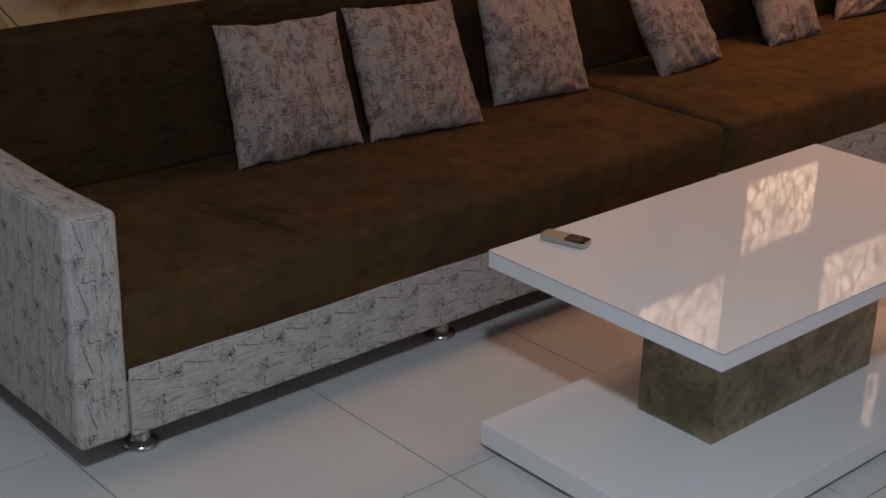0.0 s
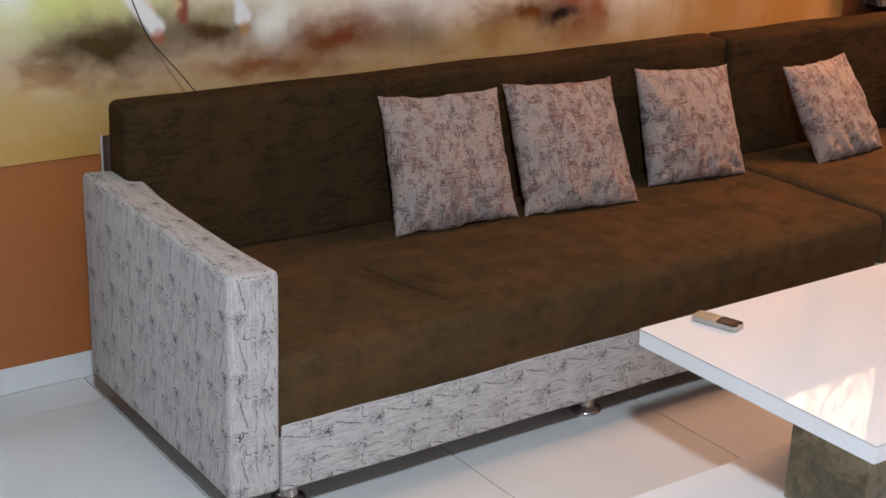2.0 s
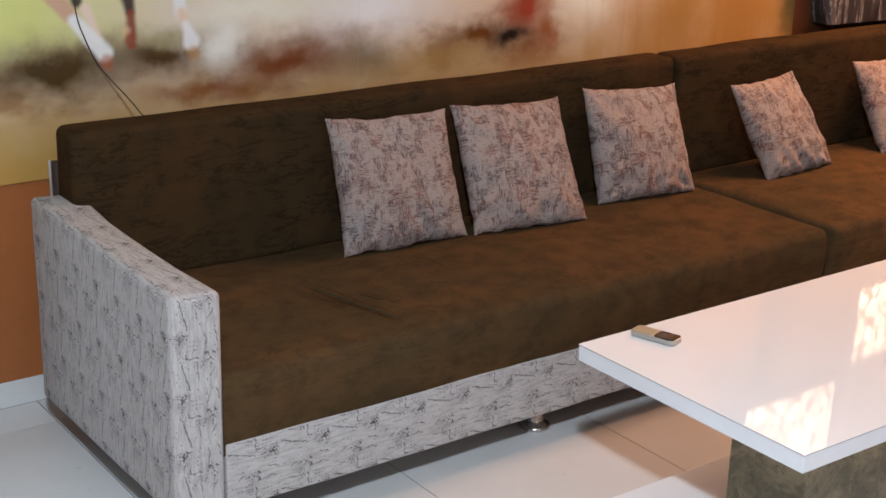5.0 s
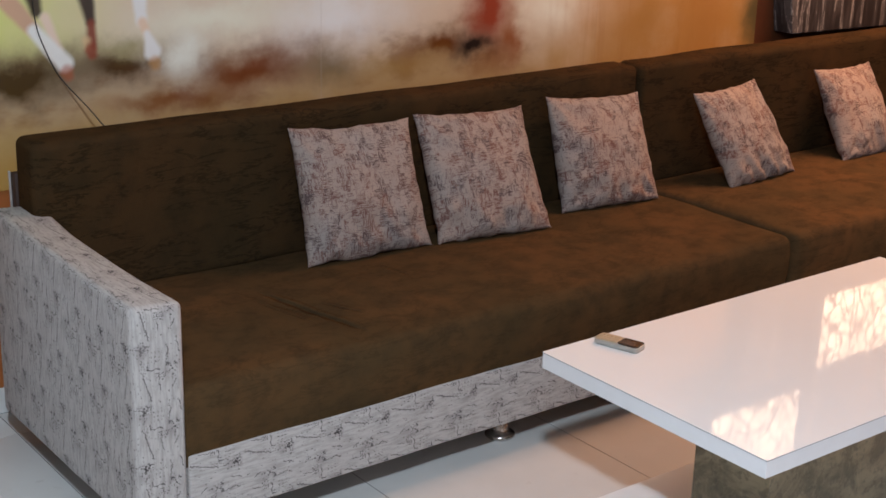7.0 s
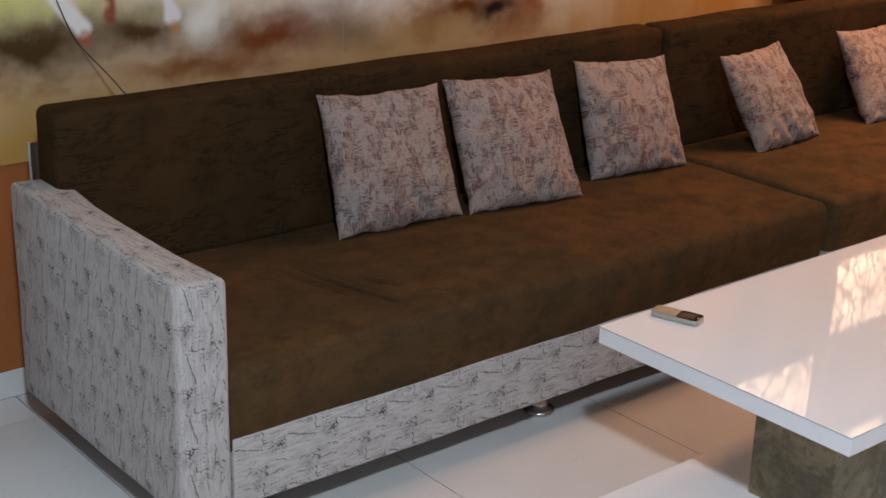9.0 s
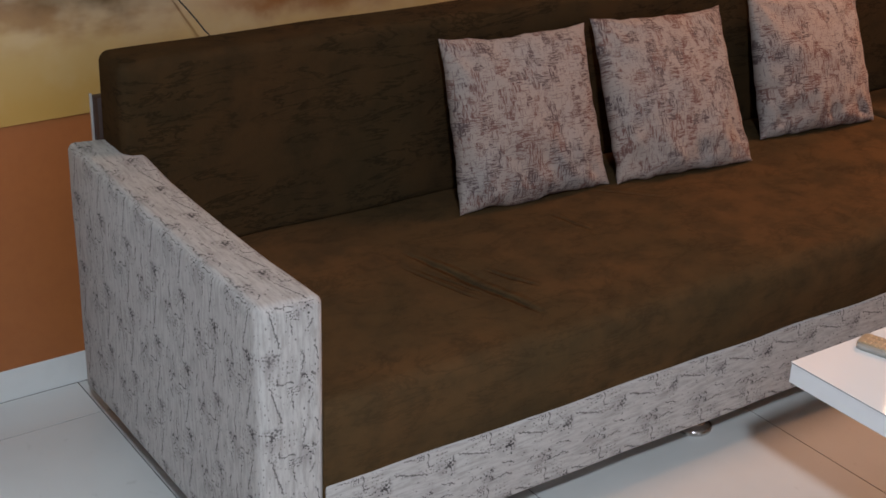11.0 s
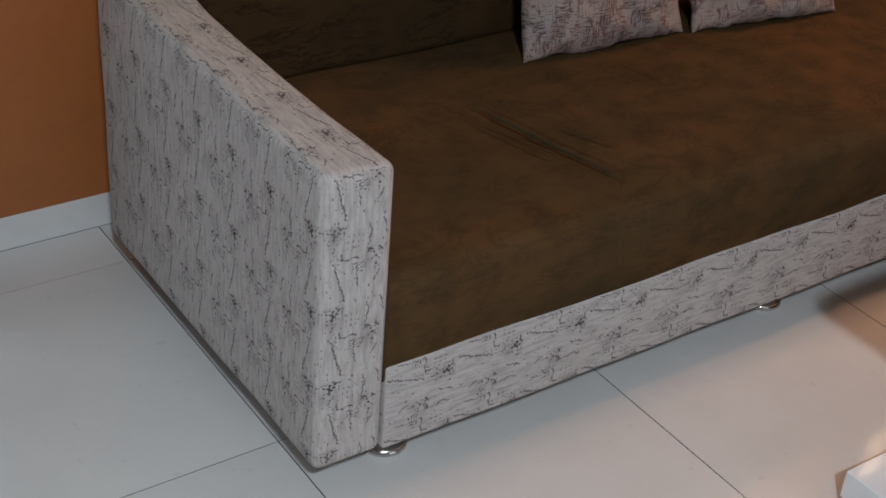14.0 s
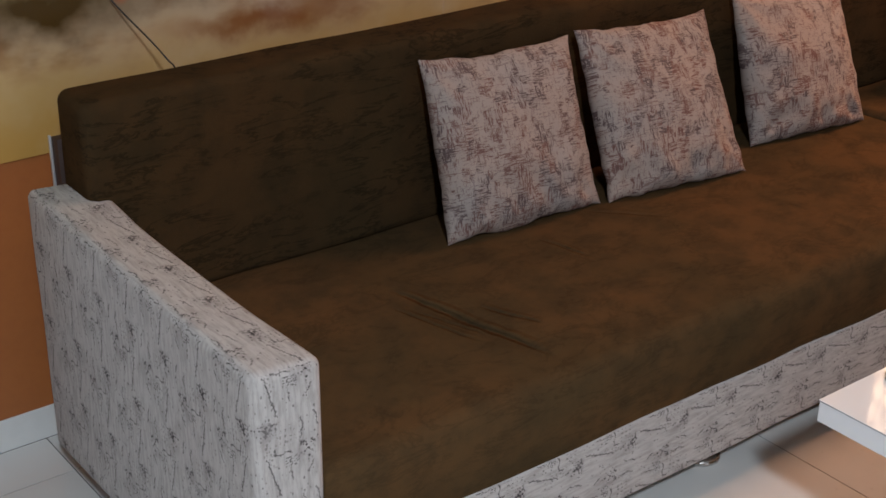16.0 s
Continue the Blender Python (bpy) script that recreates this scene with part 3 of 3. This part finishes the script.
def cushion(bl, br, tr, tl, seed, fold, label):
    """A square scatter cushion with drawn-out corners, hung between its four corner points."""
    rng = random.Random(seed)
    n = 44
    bl, br, tr, tl = (Vector(c) for c in (bl, br, tr, tl))
    ex = (br - bl + tr - tl).normalized()
    ey = (tl - bl + tr - br).cross(ex).normalized()
    m = Matrix((ex, ey, ex.cross(ey))).transposed().to_4x4()
    m.translation = (bl + br) / 2
    back = m.inverted()
    bl, br, tr, tl = (back @ c for c in (bl, br, tr, tl))
    bm = bmesh.new()
    off = Vector((rng.uniform(0, 50), rng.uniform(0, 50), 0))
    grid = {}
    for side in (-1, 1):
        for i in range(n + 1):
            for j in range(n + 1):
                u, v = math.sin(math.pi * (i / n - 0.5)), math.sin(math.pi * (j / n - 0.5))
                rim = i in (0, n) or j in (0, n)
                if rim and side == 1:
                    grid[side, i, j] = grid[-1, i, j]
                    continue
                ear = (u * v) ** 10
                pu = u * (1 - ((0.012 if u < 0 else 0.040) + 0.020 * (1 - ear)) * (1 - v * v) - 0.022 * (1 - ear)) + (0.034 if v < -0.3 else 0.016) * noise.noise(Vector((0, v * 5, 1)) + off) * (1 - ear)
                pv = v * (1 - (0.050 if v > 0 else -0.008) * (1 - u * u) - 0.018 * (1 - ear)) + (0.040 if v < 0 else 0.026) * noise.noise(Vector((u * 5, 0, 2)) + off) * (1 - ear)
                a, b = 0.5 + 0.5 * pu, 0.5 + 0.5 * pv
                p = bl * (1 - a) * (1 - b) + br * a * (1 - b) + tr * a * b + tl * (1 - a) * b
                full = max(0.0, (1 - u * u) * (1 - v * v))
                deep = 0.056 * full ** 0.42 * (1.0 - 0.16 * v)
                q = Vector((u * 2.2, v * 2.2, side)) + off
                low = max(0.0, -v) ** 1.5
                wr = fold * (0.014 * noise.noise(Vector((u * 5 + v * 2.5, v * 1.2, side)) + off) * low + 0.007 * noise.noise(Vector((u * 1.6 + v * 2, v * 4 - u * 2, 5)) + off) * (0.25 + 0.75 * low))
                # puckers that run in from the corners
                for cu, cv in ((-1, -1), (1, -1), (1, 1), (-1, 1)):
                    du, dv = u - cu, v - cv
                    r = math.hypot(du, dv)
                    wr += fold * 0.0035 * math.sin(9 * math.atan2(dv, du) + off.x + cu) * math.exp(-(r / 0.5) ** 2) * min(1.0, r * 5)
                py = side * (deep + (0.006 * noise.noise(q) + wr) * min(1.0, full * 5))
                if rim:
                    py = 0.004 * noise.noise(Vector((u * 3, v * 3, 7)) + off)
                grid[side, i, j] = bm.verts.new((p.x, p.y + py, p.z))
        for i in range(n):
            for j in range(n):
                c = [grid[side, i, j], grid[side, i + 1, j], grid[side, i + 1, j + 1], grid[side, i, j + 1]]
                bm.faces.new(c if side < 0 else c[::-1])
    ob = part("cushion", bm, CUSHION)
    ob.matrix_world = m
    return tagged(ob, label, "cushion", "scatter cushions on the sofa")


HATCH = "square cushion in grey and rust hatched fabric leaning on the backrest"
cushion((0.609, 0.498, 0.408), (0.990, 0.472, 0.410), (1.002, 0.610, 0.738), (0.618, 0.610, 0.755), 1, 1.3, HATCH)
cushion((1.005, 0.462, 0.410), (1.374, 0.416, 0.410), (1.403, 0.605, 0.728), (1.013, 0.605, 0.747), 2, 1.3, HATCH)
cushion((1.503, 0.515, 0.406), (1.866, 0.474, 0.406), (1.896, 0.625, 0.712), (1.513, 0.625, 0.737), 3, 1.5, HATCH)
cushion((2.150, 0.430, 0.403), (2.482, 0.449, 0.412), (2.412, 0.600, 0.705), (2.078, 0.560, 0.698), 4, 1.8, "creased grey and pink hatched cushion slumped to one side")
cushion((2.754, 0.459, 0.403), (3.059, 0.461, 0.408), (3.052, 0.620, 0.700), (2.746, 0.620, 0.700), 5, 1.9, "creased pink hatched cushion leaning on the backrest")
cushion((3.289, 0.560, 0.403), (3.630, 0.540, 0.405), (3.770, 0.640, 0.690), (3.424, 0.650, 0.698), 6, 1.8, "pink hatched cushion slumped against the backrest")

# ---- coffee table ----
TX0, TX1, TY0, TY1, TZ = 0.672, 1.85, -0.972, -0.350, 0.452
table = thing("coffee_table", "low white gloss coffee table on a marbled brown block", "coffee table")
top = part("tabletop", box((TX0 + 0.001, TY0 + 0.001, TZ - 0.038), (TX1 - 0.001, TY1 - 0.001, TZ - 0.0015), 0.0006, 1), EDGE, table, "white laminate edge", smooth=False)
part("gloss_sheet", box((TX0, TY0, TZ - 0.0012), (TX1, TY1, TZ), 0.0003, 1), LAMINATE, top, "glossy white top sheet", smooth=False)
part("edge_joint", box((TX0 + 0.0002, TY0 + 0.0002, TZ - 0.0026), (TX1 - 0.0002, TY1 - 0.0002, TZ - 0.0012)), JOINT, top, "thin dark glue line", smooth=False)
part("pedestal", box((0.946, -0.770, 0.0685), (1.545, -0.562, TZ - 0.037), 0.0015, 1), PEDESTAL, table, "olive-brown marbled laminate block", smooth=False)
plate = part("base_plate", box((0.634, -0.975, 0.016), (1.86, -0.387, 0.069), 0.0012, 1), LAMINATE, table, "glossy white base plate", smooth=False)
part("plinth", box((0.665, -0.945, 0.0), (1.83, -0.417, 0.0165)), EDGE, table, "recessed plinth", smooth=False)

# ---- phone ----
phone = thing("mobile_phone", "old champagne and silver keypad phone lying on the table", "phone", "", pose(0.836, -0.417, TZ, 0, 0, 107.5))


def slab(l, w, z0, z1, r, x=0.0, y=0.0):
    bm = box((x - l / 2, y - w / 2, z0), (x + l / 2, y + w / 2, z1))
    up = [e for e in bm.edges if abs(e.verts[0].co.z - e.verts[1].co.z) > 1e-6]
    bmesh.ops.bevel(bm, geom=up, offset=r, segments=5, profile=0.5, affect="EDGES")
    rim = [e for e in bm.edges if abs(e.verts[0].co.z - z1) < 1e-6 and abs(e.verts[1].co.z - z1) < 1e-6]
    bmesh.ops.bevel(bm, geom=rim, offset=min(0.0012, (z1 - z0) * 0.4), segments=2, profile=0.5, affect="EDGES")
    return bm


part("shell", slab(0.1085, 0.046, 0.0, 0.0115, 0.012), PHONE_SIDE, phone, "silver shell")
part("keypad_plate", slab(0.054, 0.041, 0.0110, 0.0126, 0.009, 0.0255), CHAMPAGNE, phone, "champagne keypad")
screen = part("screen_glass", slab(0.050, 0.041, 0.0110, 0.0128, 0.008, -0.0275), SCREEN, phone, "black glossy screen panel")
part("display", slab(0.030, 0.029, 0.0127, 0.0130, 0.001, -0.026), DISPLAY, screen, "dim display")
for r in range(5):
    for c in range(3):
        part("key", slab(0.0068, 0.0112, 0.0124, 0.0134, 0.002, 0.0065 + r * 0.0090, (c - 1) * 0.0126), CHAMPAGNE, phone)

# ---- cable on the wall ----


def tube(points, r, steps=8):
    bm, rings = bmesh.new(), []
    for k, p in enumerate(points):
        d = (Vector(points[min(k + 1, len(points) - 1)]) - Vector(points[max(k - 1, 0)])).normalized()
        a = d.cross(Vector((0, 1, 0))).normalized()
        b = d.cross(a)
        rings.append([bm.verts.new(Vector(p) + r * (math.cos(2 * math.pi * s / steps) * a + math.sin(2 * math.pi * s / steps) * b)) for s in range(steps)])
    for a, b in zip(rings, rings[1:]):
        for s in range(steps):
            bm.faces.new((a[s], a[(s + 1) % steps], b[(s + 1) % steps], b[s]))
    return bm


CY = Y1 - 0.012
run = [(0.085, CY, 1.30), (0.088, CY, 1.10), (0.095, CY, 1.01), (0.112, CY, 0.955), (0.133, CY, 0.905), (0.152, CY - 0.020, 0.866), (0.196, 0.820, 0.785), (0.212, 0.813, 0.730), (0.214, 0.813, 0.45)]
smooth_run = []
for k in range(len(run) - 1):
    p0, p1, p2, p3 = (Vector(run[min(max(k + d, 0), len(run) - 1)]) for d in (-1, 0, 1, 2))
    for s in range(6):
        t = s / 6
        smooth_run.append(0.5 * ((2 * p1) + (p2 - p0) * t + (2 * p0 - 5 * p1 + 4 * p2 - p3) * t * t + (3 * p1 - p0 - 3 * p2 + p3) * t ** 3))
tagged(part("wall_cable", tube(smooth_run, 0.0016), CABLE), "thin black cable hanging down the mural behind the sofa", "cable")

# ---- lit wall panel ----
board = part("wall_panel", box((2.90, 0.852, 0.775), (5.2, Y1 - 0.005, 2.5), 0.004), BOARD, None, "", smooth=False)
for v in board.data.vertices:
    if v.co.x < 3.0:
        v.co.x -= 0.18 * (v.co.z - 0.775)
board.matrix_world = Matrix.Translation((2.9, 0, 0.775)) @ pose(0, 0, 0, 0, 1.2, 0) @ Matrix.Translation((-2.9, 0, -0.775))
tagged(board, "dark streaked laminate panel on the wall above the sofa", "wall panel")


def lattice_light(x0, x1, z0, z1):
    ob = thing("wall_light", "square backlit lattice light glowing warm on the wall panel", "wall light", "lattice lights on the wall panel")
    t = 0.02
    part("diffuser", box((x0 + t, 0.830, z0 + t), (x1 - t, 0.846, z1 - t)), GLOW, ob, "glowing lattice screen", smooth=False)
    for lo, hi in (((x0, 0.825, z0), (x1, 0.851, z0 + t)), ((x0, 0.825, z1 - t), (x1, 0.851, z1)), ((x0, 0.825, z0 + t), (x0 + t, 0.851, z1 - t)), ((x1 - t, 0.825, z0 + t), (x1, 0.851, z1 - t))):
        part("frame_bar", box(lo, hi, 0.001, 1), FRAME, ob, smooth=False)
    return ob


first = lattice_light(2.61, 3.17, 1.57, 1.94)
part("backing", box((2.63, 0.8515, 1.60), (2.898, Y1 - 0.007, 1.91)), FRAME, first, smooth=False)
lattice_light(3.22, 3.75, 1.19, 1.54)
lattice_light(3.25, 3.73, 2.00, 2.36)
lattice_light(3.85, 4.53, 1.68, 2.06)

# ---- floor tiles ----
TW, TD, GX, GY = 0.587, 0.615, -0.076, 0.186


def tile_mesh(w, d):
    bm = box((0.0012, 0.0012, -0.0011), (w - 0.0012, d - 0.0012, 0.0))
    return mesh_of("floor_tile", bm, TILE, smooth=False)


shared = {}
i0, i1 = math.floor((X0 - GX) / TW), math.ceil((X1 - GX) / TW)
j0, j1 = math.floor((Y0 - GY) / TD), math.ceil((Y1 - GY) / TD)
for i in range(i0, i1):
    for j in range(j0, j1):
        ax, bx = max(X0, GX + i * TW), min(X1, GX + (i + 1) * TW)
        ay, by = max(Y0, GY + j * TD), min(Y1 - 0.004, GY + (j + 1) * TD)
        if bx - ax < 0.03 or by - ay < 0.03:
            continue
        key = (round(bx - ax, 3), round(by - ay, 3))
        if key not in shared:
            shared[key] = tile_mesh(*key)
        piece = new("floor_tile", shared[key])
        piece.parent = floor
        piece.location = (ax, ay, 0.0)
